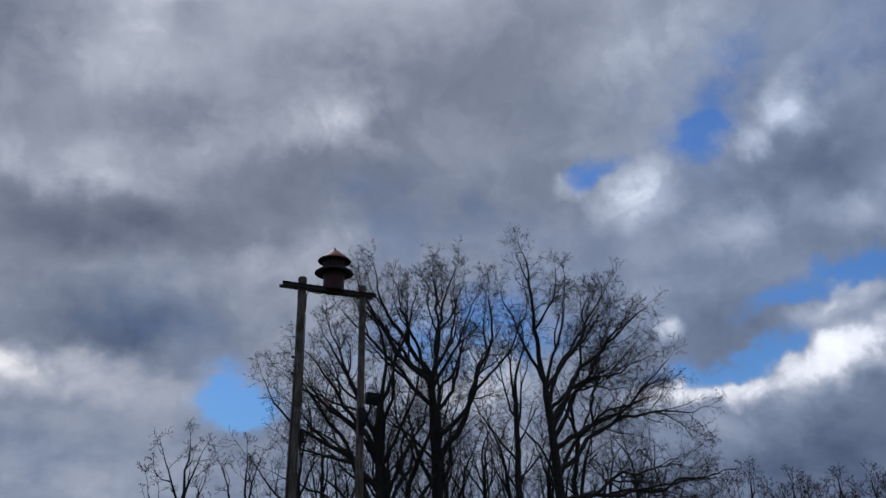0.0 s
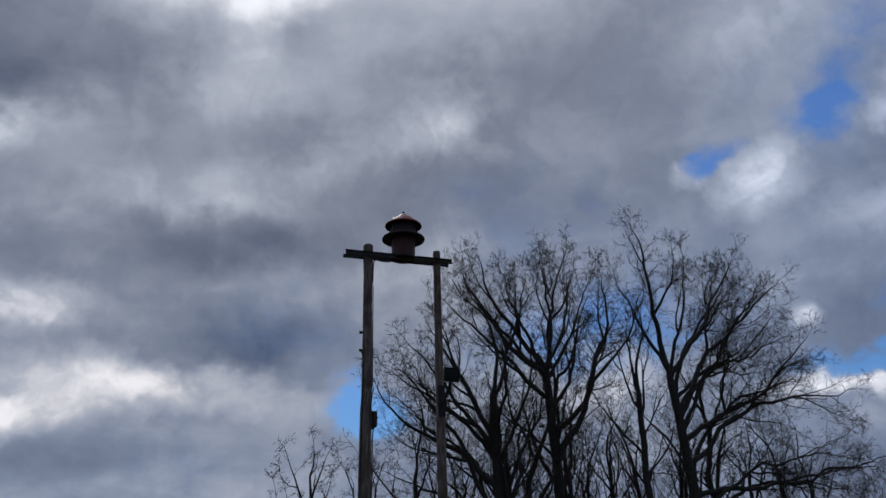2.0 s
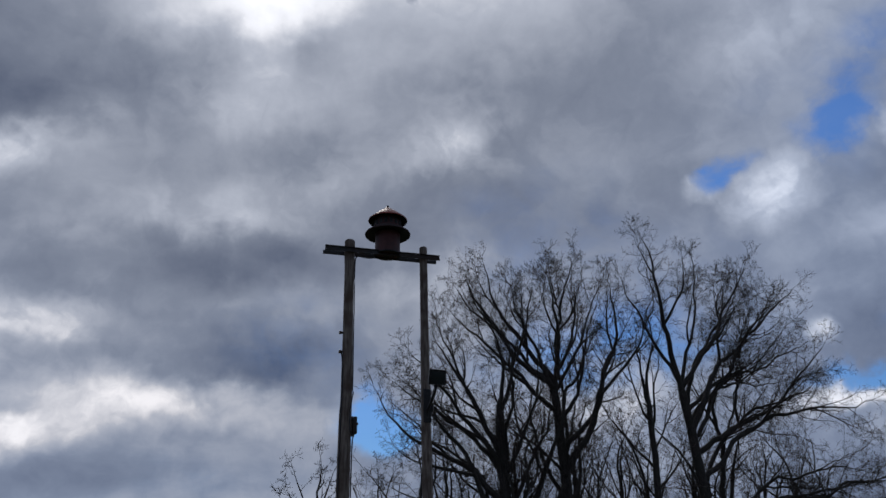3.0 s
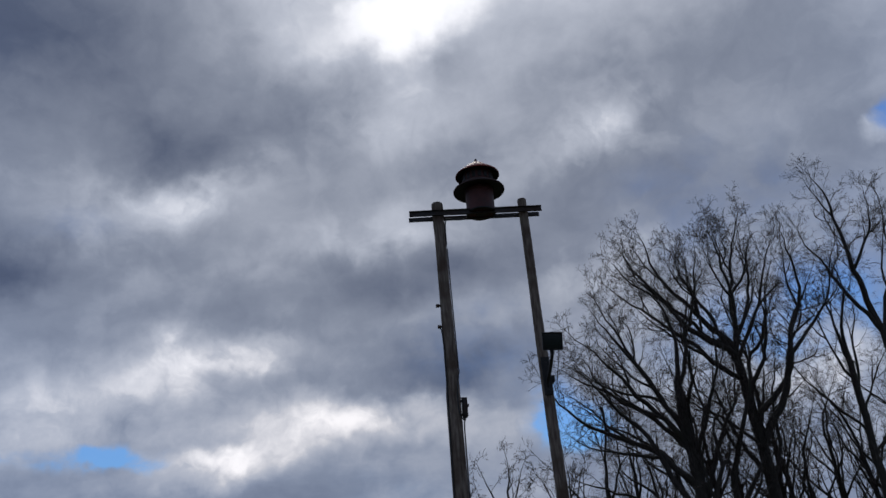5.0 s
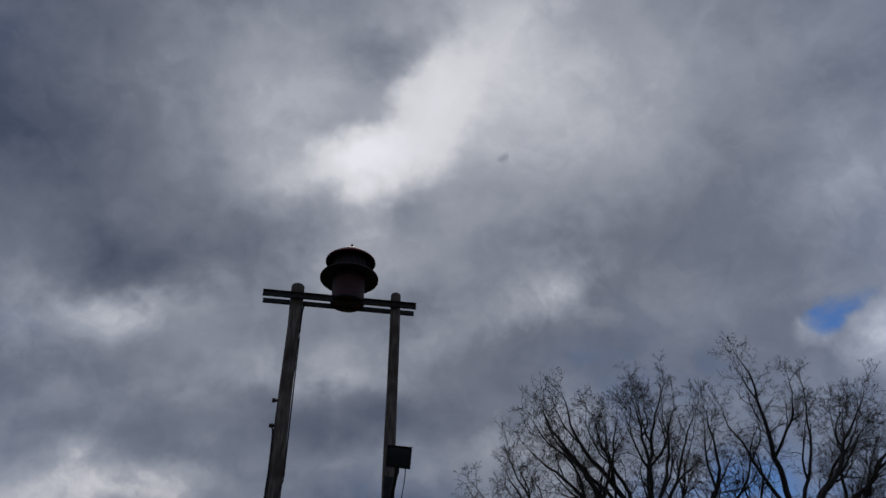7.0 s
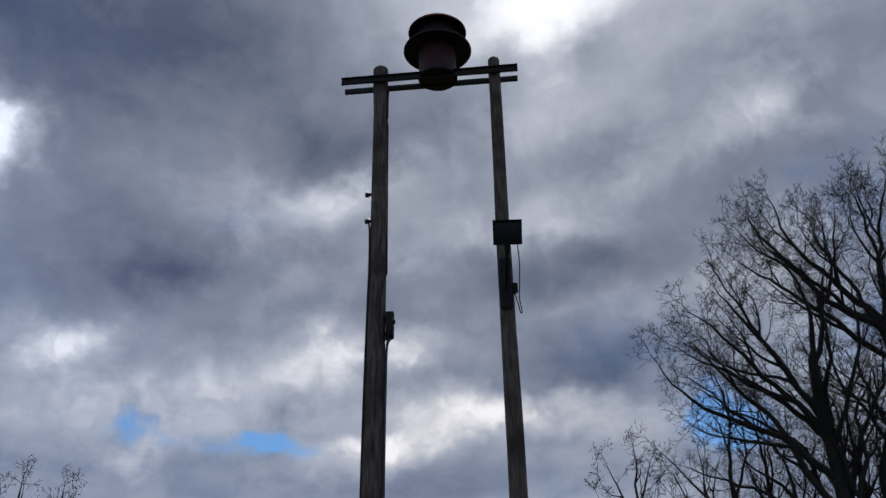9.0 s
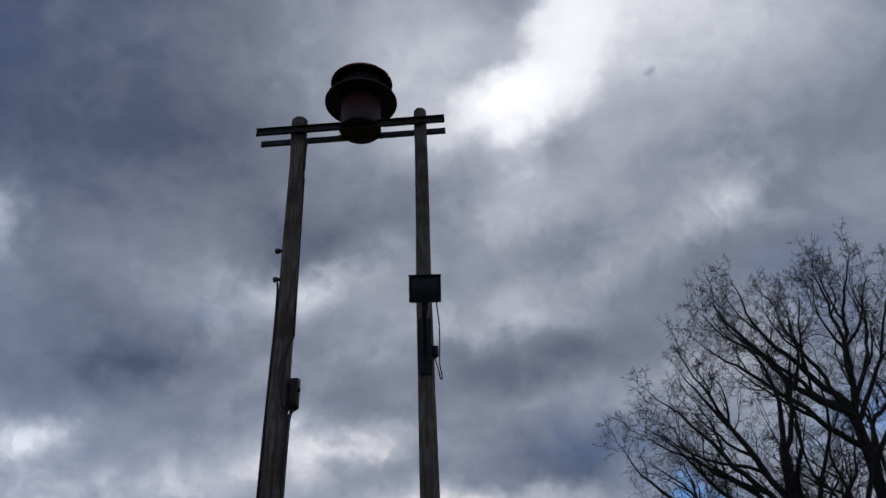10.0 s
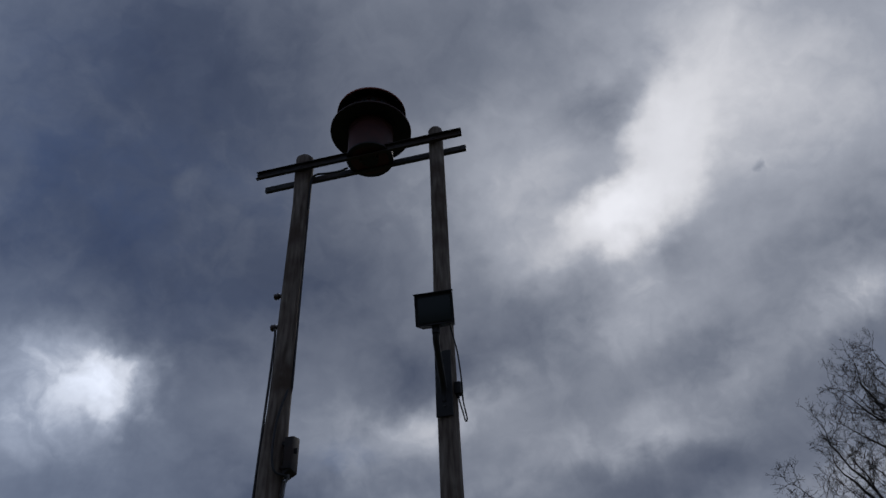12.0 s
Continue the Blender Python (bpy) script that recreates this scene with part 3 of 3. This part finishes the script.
def build_floodlight():
    at = Vector((1.613, -.53, 5.595))
    lamp = empty("floodlight", at)
    turn = pose(0, 0, 0, 15, 1, 1)
    W, D, H = .335, .16, .285

    def put(name, bm, mat, label="", of=None):
        return part(name, bm, mat, of or lamp, label)

    # housing: deeper at the top, with a hollow front
    bm = bmesh.new()
    bmesh.ops.create_cube(bm, size=1.0)
    bmesh.ops.scale(bm, vec=(W, D, H), verts=bm.verts)
    for v in bm.verts:
        if v.co.y > 0:
            v.co.x *= .84
            v.co.z *= .80
    front = [f for f in bm.faces if f.normal.y < -.9]
    bmesh.ops.inset_region(bm, faces=front, thickness=.022, depth=-.02)
    bmesh.ops.bevel(bm, geom=list(bm.edges), offset=.006, segments=2, affect="EDGES")
    bmesh.ops.transform(bm, matrix=turn, verts=bm.verts)
    housing = put("housing", bm, BLACK_METAL, "dark bronze lamp housing")
    put("lens", box_mesh((W - .055, .006, H - .055), (0, -D / 2 + .016, 0), .002, None), LENS_GLASS, "dark glass front", housing).matrix_basis = turn
    visor = box_mesh((W + .008, .03, .008), (0, -D / 2 + .004, H / 2 + .003), .002)
    put("visor", visor, BLACK_METAL, "thin rim along the top", housing).matrix_basis = turn
    for i in range(5):
        put("cooling_fin", box_mesh((.010, .035, H * .62), (-.11 + i * .055, D / 2 + .012, 0), .002), BLACK_METAL, "", housing).matrix_basis = turn
    put("knuckle", lathe([(0, -.06), (.03, -.06), (.034, -.05), (.034, .02), (.028, .03), (0, .03)], 20, (-.01, .02, -H / 2 - .01)), BLACK_METAL, "swivel joint under the lamp")
    arm = [(-.01, .02, -.20), (-.02, .06, -.26), (-.03, .22, -.40), (-.045, .40, -.52), (-.05, .438, -.64)]
    cable("arm", arm, .028, BLACK_METAL, lamp, "bent steel pipe arm", 8, 10)
    plate = put("wall_plate", box_mesh((.145, .020, .64), (-.05, .424, -.44), .003), BLACK_METAL, "steel mounting plate on the pole")
    for dz in (-.23, .23):
        put("bolt", bolt_mesh((-.05, .412, -.44 + dz), .012, .014), STEEL, "", plate)
    return tagged(lamp, "dark square floodlight on a bent arm fixed to the thin pole", "floodlight")


build_floodlight()


def build_photocell_box():
    box = empty("junction_box", (1.668, -.03, 5.12))
    part("body", box_mesh((.055, .065, .115), bevel=.006), BLACK_METAL, box)
    part("lid", box_mesh((.012, .055, .10), (.032, 0, 0), .003), CONDUIT, box, "grey lid")
    part("mounting_plate", box_mesh((.03, .05, .09), (-.035, 0, 0), .002), STEEL, box, "small steel plate")
    part("gland", lathe([(0, -.085), (.012, -.085), (.012, -.055), (0, -.055)], 14), RUBBER, box, "black cable gland")
    return tagged(box, "small dark junction box on the side of the thin pole", "junction box")


build_photocell_box()
lamp_lead = cable("lamp_cable", [(1.722, -.50, 5.47), (1.728, -.44, 5.40), (1.735, -.30, 5.30), (1.725, -.14, 5.12), (1.716, -.07, 4.97), (1.738, -.055, 4.82), (1.722, -.05, 4.80), (1.700, -.045, 4.90), (1.668, -.03, 5.035)], .0065, RUBBER, None)
tagged(lamp_lead, "thin black cable looping from the floodlight to the small box", "cable")


def build_switch_box():
    box = empty("switch_box", (.176, -.01, 4.725))
    bm = box_mesh((.085, .13, .38), bevel=.006)
    for v in bm.verts:
        if v.co.z < -.1 and v.co.x > 0:
            v.co.z += .045                      # cut lower corner
    for v in bm.verts:
        if v.co.z > .1:
            v.co.z += (v.co.y - .065) * .25     # sloping top
    part("body", bm, BOX_PAINT, box, "dark brown steel enclosure")
    part("cover", box_mesh((.076, .012, .29), (.002, -.071, .004), .003), BOX_PAINT, box, "flat dark cover")
    part("switch_handle", box_mesh((.028, .016, .045), (.054, -.03, .03), .004), BLACK_METAL, box, "small dark lever")
    for z in (.11, -.11):
        part("mounting_strap", box_mesh((.05, .10, .03), (-.045, 0, z), .002), STEEL, box)
    part("hub", lathe([(0, -.20), (.018, -.20), (.022, -.19), (.022, -.15), (0, -.15)], 18, (-.015, 0, 0)), CONDUIT, box, "round conduit hub")
    return tagged(box, "dark electrical switch box on the side of the thick pole", "switch box")


build_switch_box()
drop = cable("conduit_pipe", [(.160, -.012, 4.54), (.142, -.02, 4.3), (.135, -.02, 3.0), (.142, -.02, 1.2), (.150, -.02, -.1)], .012, CONDUIT, None)
tagged(drop, "thin grey conduit running down the thick pole to the ground", "conduit")
loop = cable("looped_cable", [(.13, -.10, 5.35), (.075, -.135, 5.05), (.06, -.14, 4.75), (.09, -.135, 4.56), (.15, -.08, 4.53), (.165, -.04, 4.55)], .011, RUBBER, None)
tagged(loop, "black cable looping down the thick pole into the switch box", "cable")
twin = cable("ground_wire", [(.170, -.02, 4.56), (.135, -.06, 4.3), (.118, -.080, 2.6), (.128, -.085, -.1)], .007, RUBBER, None)
tagged(twin, "thin dark wire dropping beside the conduit to the ground", "cable")
riser = cable("riser_cable", [(.13, -.02, 5.35), (.125, -.02, 5.9), (.118, -.02, 6.7), (.112, -.02, 7.6)], .010, RUBBER, None)
tagged(riser, "black cable stapled up the side of the thick pole", "cable")


def build_peg(z, length):
    x = -(.119 + (.102 - .138) * z / TOP_L)
    peg = empty("insulator_peg", (x, -.01, z))
    stem = lathe([(0, -.02), (.021, -.02), (.021, length - .025), (0, length - .025)], 12)
    bmesh.ops.transform(stem, matrix=pose(0, 0, 0, 0, -90, 0), verts=stem.verts)
    part("stem", stem, STEEL, peg, "short steel pin")
    knob = lathe([(0, length - .05), (.028, length - .05), (.035, length - .038), (.029, length - .027), (.035, length - .013), (.029, length), (0, length)], 18)
    bmesh.ops.transform(knob, matrix=pose(0, 0, 0, 0, -90, 0), verts=knob.verts)
    part("knob", knob, CERAMIC, peg, "dark glazed knob")
    return tagged(peg, "short dark insulator peg on the side of the thick pole", "insulator", "pegs on the pole")


build_peg(6.50, .072)
build_peg(6.12, .066)
side_cable = cable("side_cable", [(-.120, -.02, 6.11), (-.094, -.04, 5.98), (-.082, -.066, 5.5), (-.090, -.067, 5.0), (-.108, -.066, 3.5), (-.122, -.07, -.1)], .012, RUBBER, None)
tagged(side_cable, "dark cable dropping from a peg down the thick pole", "cable")


# ---- bare trees ----
def bend(d, rng, amount):
    v = d + Vector((rng.gauss(0, 1), rng.gauss(0, 1), rng.gauss(0, 1))) * amount
    return v.normalized()


def sideways(d, angle, spin):
    """The direction d turned away by angle degrees, round d by spin degrees."""
    n = d.orthogonal().normalized()
    n = Matrix.Rotation(radians(spin), 3, d) @ n
    return (d * math.cos(radians(angle)) + n * math.sin(radians(angle))).normalized()


SPACING = (.0, .66, .30, .165)
LENGTHS = (.0, .34, .42, .42)


def twig_out(out, rng, line, radii, level, density, reach, lift):
    """Side branches along a line, each with its own, down to the twigs, and a spray at its tip."""
    seg = [(b - a).length for a, b in zip(line, line[1:])]
    total = sum(seg)
    if total < .05:
        return
    step = SPACING[level] / density
    s = total * (.24 if level == 1 else .16) + rng.uniform(0, step)
    if level == 1 and line[0].z < 5:      # low stems stay bare up to the crown
        s = max(s, min(total * .6, 6.5 - line[0].z))
    spin = rng.uniform(0, 360)
    while s < total * .985:
        acc, i = 0.0, 0
        while i < len(seg) - 1 and acc + seg[i] < s:
            acc += seg[i]
            i += 1
        f = (s - acc) / seg[i]
        p = line[i].lerp(line[i + 1], f)
        d = (line[i + 1] - line[i]).normalized()
        r = radii[i] + (radii[i + 1] - radii[i]) * f
        left = total - s
        length = (left * LENGTHS[level] + (0, .80, .44, .24)[level]) * rng.uniform(.45, 1.3) * reach
        spin += 137 + rng.uniform(-35, 35)
        out_d = sideways(d, rng.uniform(*((0, 0), (30, 62), (38, 72), (36, 74))[level]), spin)
        grow(out, rng, p, out_d, length, min(r * .66, .006 + length * .0105), level + 1, density, reach, lift)
        s += step * rng.uniform(.5, 1.5)
    # the tip breaks up into a small fan
    d = (line[-1] - line[-2]).normalized()
    for k in range(3):
        length = (0, .95, .55, .28)[level] * rng.uniform(.6, 1.2) * reach
        grow(out, rng, line[-1], sideways(d, rng.uniform(14, 52), spin + 120 * k), length, min(radii[-1], .012), level + 1, density, reach, lift)


def grow(out, rng, p, d, length, r0, level, density, reach, lift):
    """One crooked branch: its way curls slowly and kinks at the knots."""
    n = (0, 0, 8, 5, 3)[level]
    line, radii = [p.copy()], [max(r0, TWIG_RADIUS)]
    tip = TWIG_RADIUS * (1.3 if level < 3 else .85)
    curl = Vector((rng.gauss(0, 1), rng.gauss(0, 1), rng.gauss(0, 1))) * .13
    for i in range(n):
        curl = curl * .8 + Vector((rng.gauss(0, 1), rng.gauss(0, 1), rng.gauss(0, 1))) * .085
        d = bend(d + curl, rng, .15)
        d = (d + Vector((0, 0, lift * (0, 0, 1.0, .5, .6)[level]))).normalized()
        p = p + d * (length / n)
        line.append(p.copy())
        radii.append(max(tip, r0 + (tip - r0) * (i + 1) / n))
    out.append((line, radii, (0, 7, 4, 3, 3)[level]))
    if level < 4:
        twig_out(out, rng, line, radii, level, density, reach, lift)


TWIG_RADIUS = .0068


def lean_way(lean, depth):
    """A unit way from two leans off the upright, in degrees: across, and away."""
    return Vector((math.tan(radians(max(-84, min(84, lean)))), math.tan(radians(depth)), 1.0)).normalized() if abs(lean) < 85 else \
        Vector((math.sin(radians(lean)), math.sin(radians(depth)) * .5, math.cos(radians(lean)))).normalized()


def build_tree(name, base, height, trunk_lean, r_base, limbs, seed, label, density=1.0, reach=1.0, group="", size=1.1, stout=1.13):
    """limbs: (height of the fork, lean at the fork, lean at the tip, length, lean away, radius) off the trunk."""
    rng = random.Random(seed)
    thing = empty(name, base)
    line, radii, d = [Vector((0, 0, -.3))], [r_base * 1.5], None
    n = 14
    p = line[0].copy()
    for i in range(n):
        d = bend(lean_way(trunk_lean * (.5 + i / n), 0), rng, .035)
        p = p + d * ((height + .3) / n)
        line.append(p.copy())
        s = (i + 1) / n
        radii.append(r_base * (1 - .42 * s) * (1.12 if i == 0 else 1))
    radii[-1] *= .5
    big = lambda tubes: [([q * size for q in pts], [w * stout for w in rad], sides) for pts, rad, sides in tubes]
    tubes_object("trunk", big([(line, radii, 14)]), BARK, thing)
    twigs = []

    def limb(q, lean0, lean1, length, depth, r, forks):
        """A limb that winds from one lean to the other, and divides into lesser limbs on the way."""
        steps = max(6, int(length / .62))
        pts, rad, drift, away = [q.copy()], [r], 0.0, 0.0
        for i in range(steps):
            t = (i + 1) / steps
            drift = drift * .78 + rng.gauss(0, 8.5)
            away = away * .78 + rng.gauss(0, 7)
            d = bend(lean_way(lean0 + (lean1 - lean0) * t + drift, depth * (1 - .3 * t) + away), rng, .06)
            q = q + d * (length / steps)
            pts.append(q.copy())
            rad.append(max(TWIG_RADIUS * 1.6, r * (1 - t) ** .8))
        lift = .085 * max(-.7, min(1.0, math.cos(radians(lean1)) * 1.2 - .15))
        twig_out(twigs, rng, pts, rad, 1, density, reach, lift)
        side = rng.choice((-1, 1))
        out = [(pts, rad, 8)]
        for at in ((.36, .62) if forks == 2 else (.5,)):
            k = int(steps * (at + rng.uniform(-.06, .06)))
            here = lean0 + (lean1 - lean0) * k / steps
            out += limb(pts[k], here + side * rng.uniform(24, 38), lean1 + side * rng.uniform(2, 16), length * (1 - at) * rng.uniform(.65, .92),
                        depth + rng.uniform(-22, 22), rad[k] * .72, forks - 1) if forks else []
            side = -side
        return out

    for fork, lean0, lean1, length, depth, r in limbs:
        s = min(max((fork + .3) / (height + .3), 0), .999) * n
        k = int(s)
        q = line[k].lerp(line[k + 1], s - k)
        tubes_object("limb", big(limb(q, lean0, lean1, length, depth, r, 2 if length > 9 else 1)), BARK, thing)
    tubes_object("crown", big(twigs), TWIG, thing, "fine leafless branches and twigs")
    return tagged(thing, label, "tree", group)


ROW = "row of bare trees"
# the wide tree at the near end of the row, its limbs sweeping out over the field
build_tree("bare_tree", (18.1, 34.8, 0), 13.0, -2, .42, [
    (5.5, -34, -52, 11.6, -8, .20), (7.0, -36, -42, 10.9, 6, .20), (8.5, -26, -28, 9.9, -6, .19), (9.5, -18, -22, 9.9, 8, .18),
    (11.5, -12, -12, 8.5, -6, .16), (12.8, 2, -4, 7.0, 0, .15), (10.0, 12, 6, 8.5, 10, .15), (4.0, -46, -70, 8.9, 10, .14), (9.0, -42, -48, 9.0, 4, .16), (10.5, -36, -38, 9.2, 2, .15), (6.0, 24, 10, 9.4, -8, .16),
    (4.8, -24, -44, 10.3, 14, .16), (1.2, 12, -4, 14.6, 6, .30), (.8, -16, -14, 14.1, -5, .28), (2.0, 20, 4, 11.3, -8, .22), (3.2, 34, 22, 8.5, 8, .15), (8.0, 8, 2, 9.4, -14, .15)],
    11, "broad leafless tree with dark limbs sweeping out low", .92, .90, ROW)
# the tall tree with a vase of upright limbs
build_tree("bare_tree", (22.8, 35.3, 0), 14.8, -3, .42, [
    (14.4, -38, -18, 10.6, -4, .20), (14.7, -18, -10, 10.1, 6, .19), (13.0, -50, -28, 10.3, 8, .17), (14.6, 6, 4, 10.1, -6, .18),
    (9.0, 16, 8, 14.6, 4, .24), (10.0, 30, 18, 12.7, -6, .20), (12.2, 38, 14, 9.9, 10, .15), (9.0, -40, -46, 7.0, 6, .11), (14.0, -4, -2, 9.6, -4, .16),
    (13.6, -26, -14, 9.0, 14, .16), (11.5, 24, 12, 11.3, 14, .15), (7.0, 42, 24, 8.5, 4, .15), (14.5, 18, 14, 9.4, 2, .14), (.8, 12, 10, 17.4, 6, .32), (14.2, 30, 18, 8.8, -4, .14), (14.3, -32, -26, 10.0, 4, .15)],
    12, "tall leafless tree with a vase of upright dark limbs", .95, .92, ROW)
# the slim tree between the two tall ones
build_tree("bare_tree", (29.4, 34.8, 0), 14.5, -1, .28, [
    (13.5, -18, -8, 6.5, 4, .11), (14.3, 8, 2, 6.0, -4, .11), (11.5, 26, 12, 7.0, 6, .10), (9.5, -34, -26, 6.5, -6, .09), (10.5, 40, 30, 5.5, 0, .08),
    (7.5, -40, -30, 6.0, 8, .08), (8.0, 36, 24, 6.5, -8, .08), (12.5, -30, -14, 6.0, 0, .08)],
    13, "slim leafless tree between two larger ones", .8, .9, ROW)
# the tallest tree with one upright top and a dome of arching limbs
build_tree("bare_tree", (33.1, 34.8, 0), 15.6, -4, .42, [
    (15.4, -12, 0, 11.5, -4, .20), (15.2, -24, 4, 9.0, 8, .14), (14.8, 26, 18, 12.6, 4, .19), (12.0, 34, 28, 16.2, -4, .22),
    (10.5, 42, 46, 16.0, 6, .20), (9.0, 48, 76, 18.0, -6, .19), (7.0, 54, 90, 19.0, 4, .18), (12.5, 48, 52, 13.5, 8, .15), (8.0, -36, -30, 7.0, 0, .10),
    (13.5, 40, 36, 14.6, 10, .16), (8.5, 30, 58, 14.0, 14, .16), (6.0, 56, 100, 16.0, -8, .14), (15.0, 8, 6, 10.0, -10, .14), (1.5, 8, 18, 20.0, 8, .30), (5.0, 54, 94, 17.0, 10, .15), (13.2, 46, 36, 12.6, 2, .15), (11.4, 46, 54, 14.5, -6, .16)],
    14, "tallest leafless tree with an upright top and arching limbs", .92, .98, ROW)
# smaller growth behind and between them
young = []
for h, seed in ((8.5, 21), (10.0, 22), (7.5, 23)):
    rng = random.Random(seed)
    young.append(build_tree("young_tree", (14.0 + (seed - 21) * 5.7, 40, 0), h, rng.uniform(-3, 3), .20, [
        (h * .98, -8, -4, 5.5, 5, .09), (h * .8, 26, 10, 6.0, -8, .08), (h * .7, -28, -14, 6.0, 8, .08), (h * .55, 40, 24, 5.5, 4, .07), (h * .5, -42, -28, 5.5, -6, .07),
        (h * .42, 30, 14, 6.5, 12, .07), (h * .88, 8, 14, 5.0, -12, .07)],
        seed, "young leafless tree standing among the taller trunks", .30, 1.0, "young trees in the row", 1.1, 1.25))
for i, (x, y, turn) in enumerate(((14.8, 38, 70), (19.6, 37, 200), (24.2, 34, 130), (27.6, 37, 20), (31.8, 35, 250), (34.6, 36, 160), (38.2, 35, 310),
                                  (41.5, 36, 40), (22.0, 40, 290), (45.0, 37, 100), (29.4, 40, 180), (16.6, 41, 15), (21.0, 42, 140), (26.0, 41, 60), (18.2, 36, 280), (23.4, 36, 10), (28.6, 35, 95), (31.0, 38, 230), (35.8, 40, 300))):
    copy_thing(young[i % 3], pose(x * 1.09 + .6, y + 5, 0, 0, 0, turn))
for x, y, h, seed in ((13.6, 80, 6.6, 31), (20.9, 80, 6.0, 32)):
    build_tree("bare_tree", (x, y, 0), h, 1, .16, [
        (h * .98, -4, -2, 3.6, 4, .07), (h * .8, -44, -24, 4.4, -4, .07), (h * .86, 28, 12, 4.0, 4, .07), (h * .6, -50, -30, 4.4, 4, .06), (h * .65, 42, 22, 3.8, -4, .06)],
        seed, "far leafless tree standing alone beyond the field", .8, .55, "lone trees beyond the field", 1.92, 2.3)
# woods on the far side of the field
far_trees = [build_tree("far_tree", (d * math.sin(a) - 5, d * math.cos(a) - 17, -2.2), h, 2, .20, [
    (h * .98, -8, -4, 5.0, 5, .09), (h * .8, 26, 10, 5.5, -8, .08), (h * .7, -28, -14, 5.5, 8, .08), (h * .55, 40, 24, 5.0, 4, .07), (h * .5, -42, -28, 5.0, -6, .07)],
    seed, "far leafless tree in the woods across the field", .12, 1.2, "far woods", 1.1, 2.4)
    for a, d, h, seed in ((radians(46), 118, 8.5, 41), (radians(52), 122, 10.0, 42), (radians(58), 114, 7.5, 43))]
for i in range(48):
    a = radians(47 + (i % 24) * .80 + (i // 24) * .4)
    d = 112 + 16 * (i // 24) + 7 * math.sin(i * 2.3)
    copy_thing(far_trees[(i * 2) % 3], pose(d * math.sin(a) - 5, d * math.cos(a) - 17, -1.6 - .8 * (1 + math.sin(i * 1.7)), 0, 0, i * 67))
for i in range(12):
    a = radians(-37.5 + i * .95)
    copy_thing(far_trees[(i + 1) % 3], pose((84 + i % 3 * 5) * math.sin(a) + 1.6, (84 + i % 3 * 5) * math.cos(a) - 9, -2.0 - .6 * (i % 2), 0, 0, i * 97))
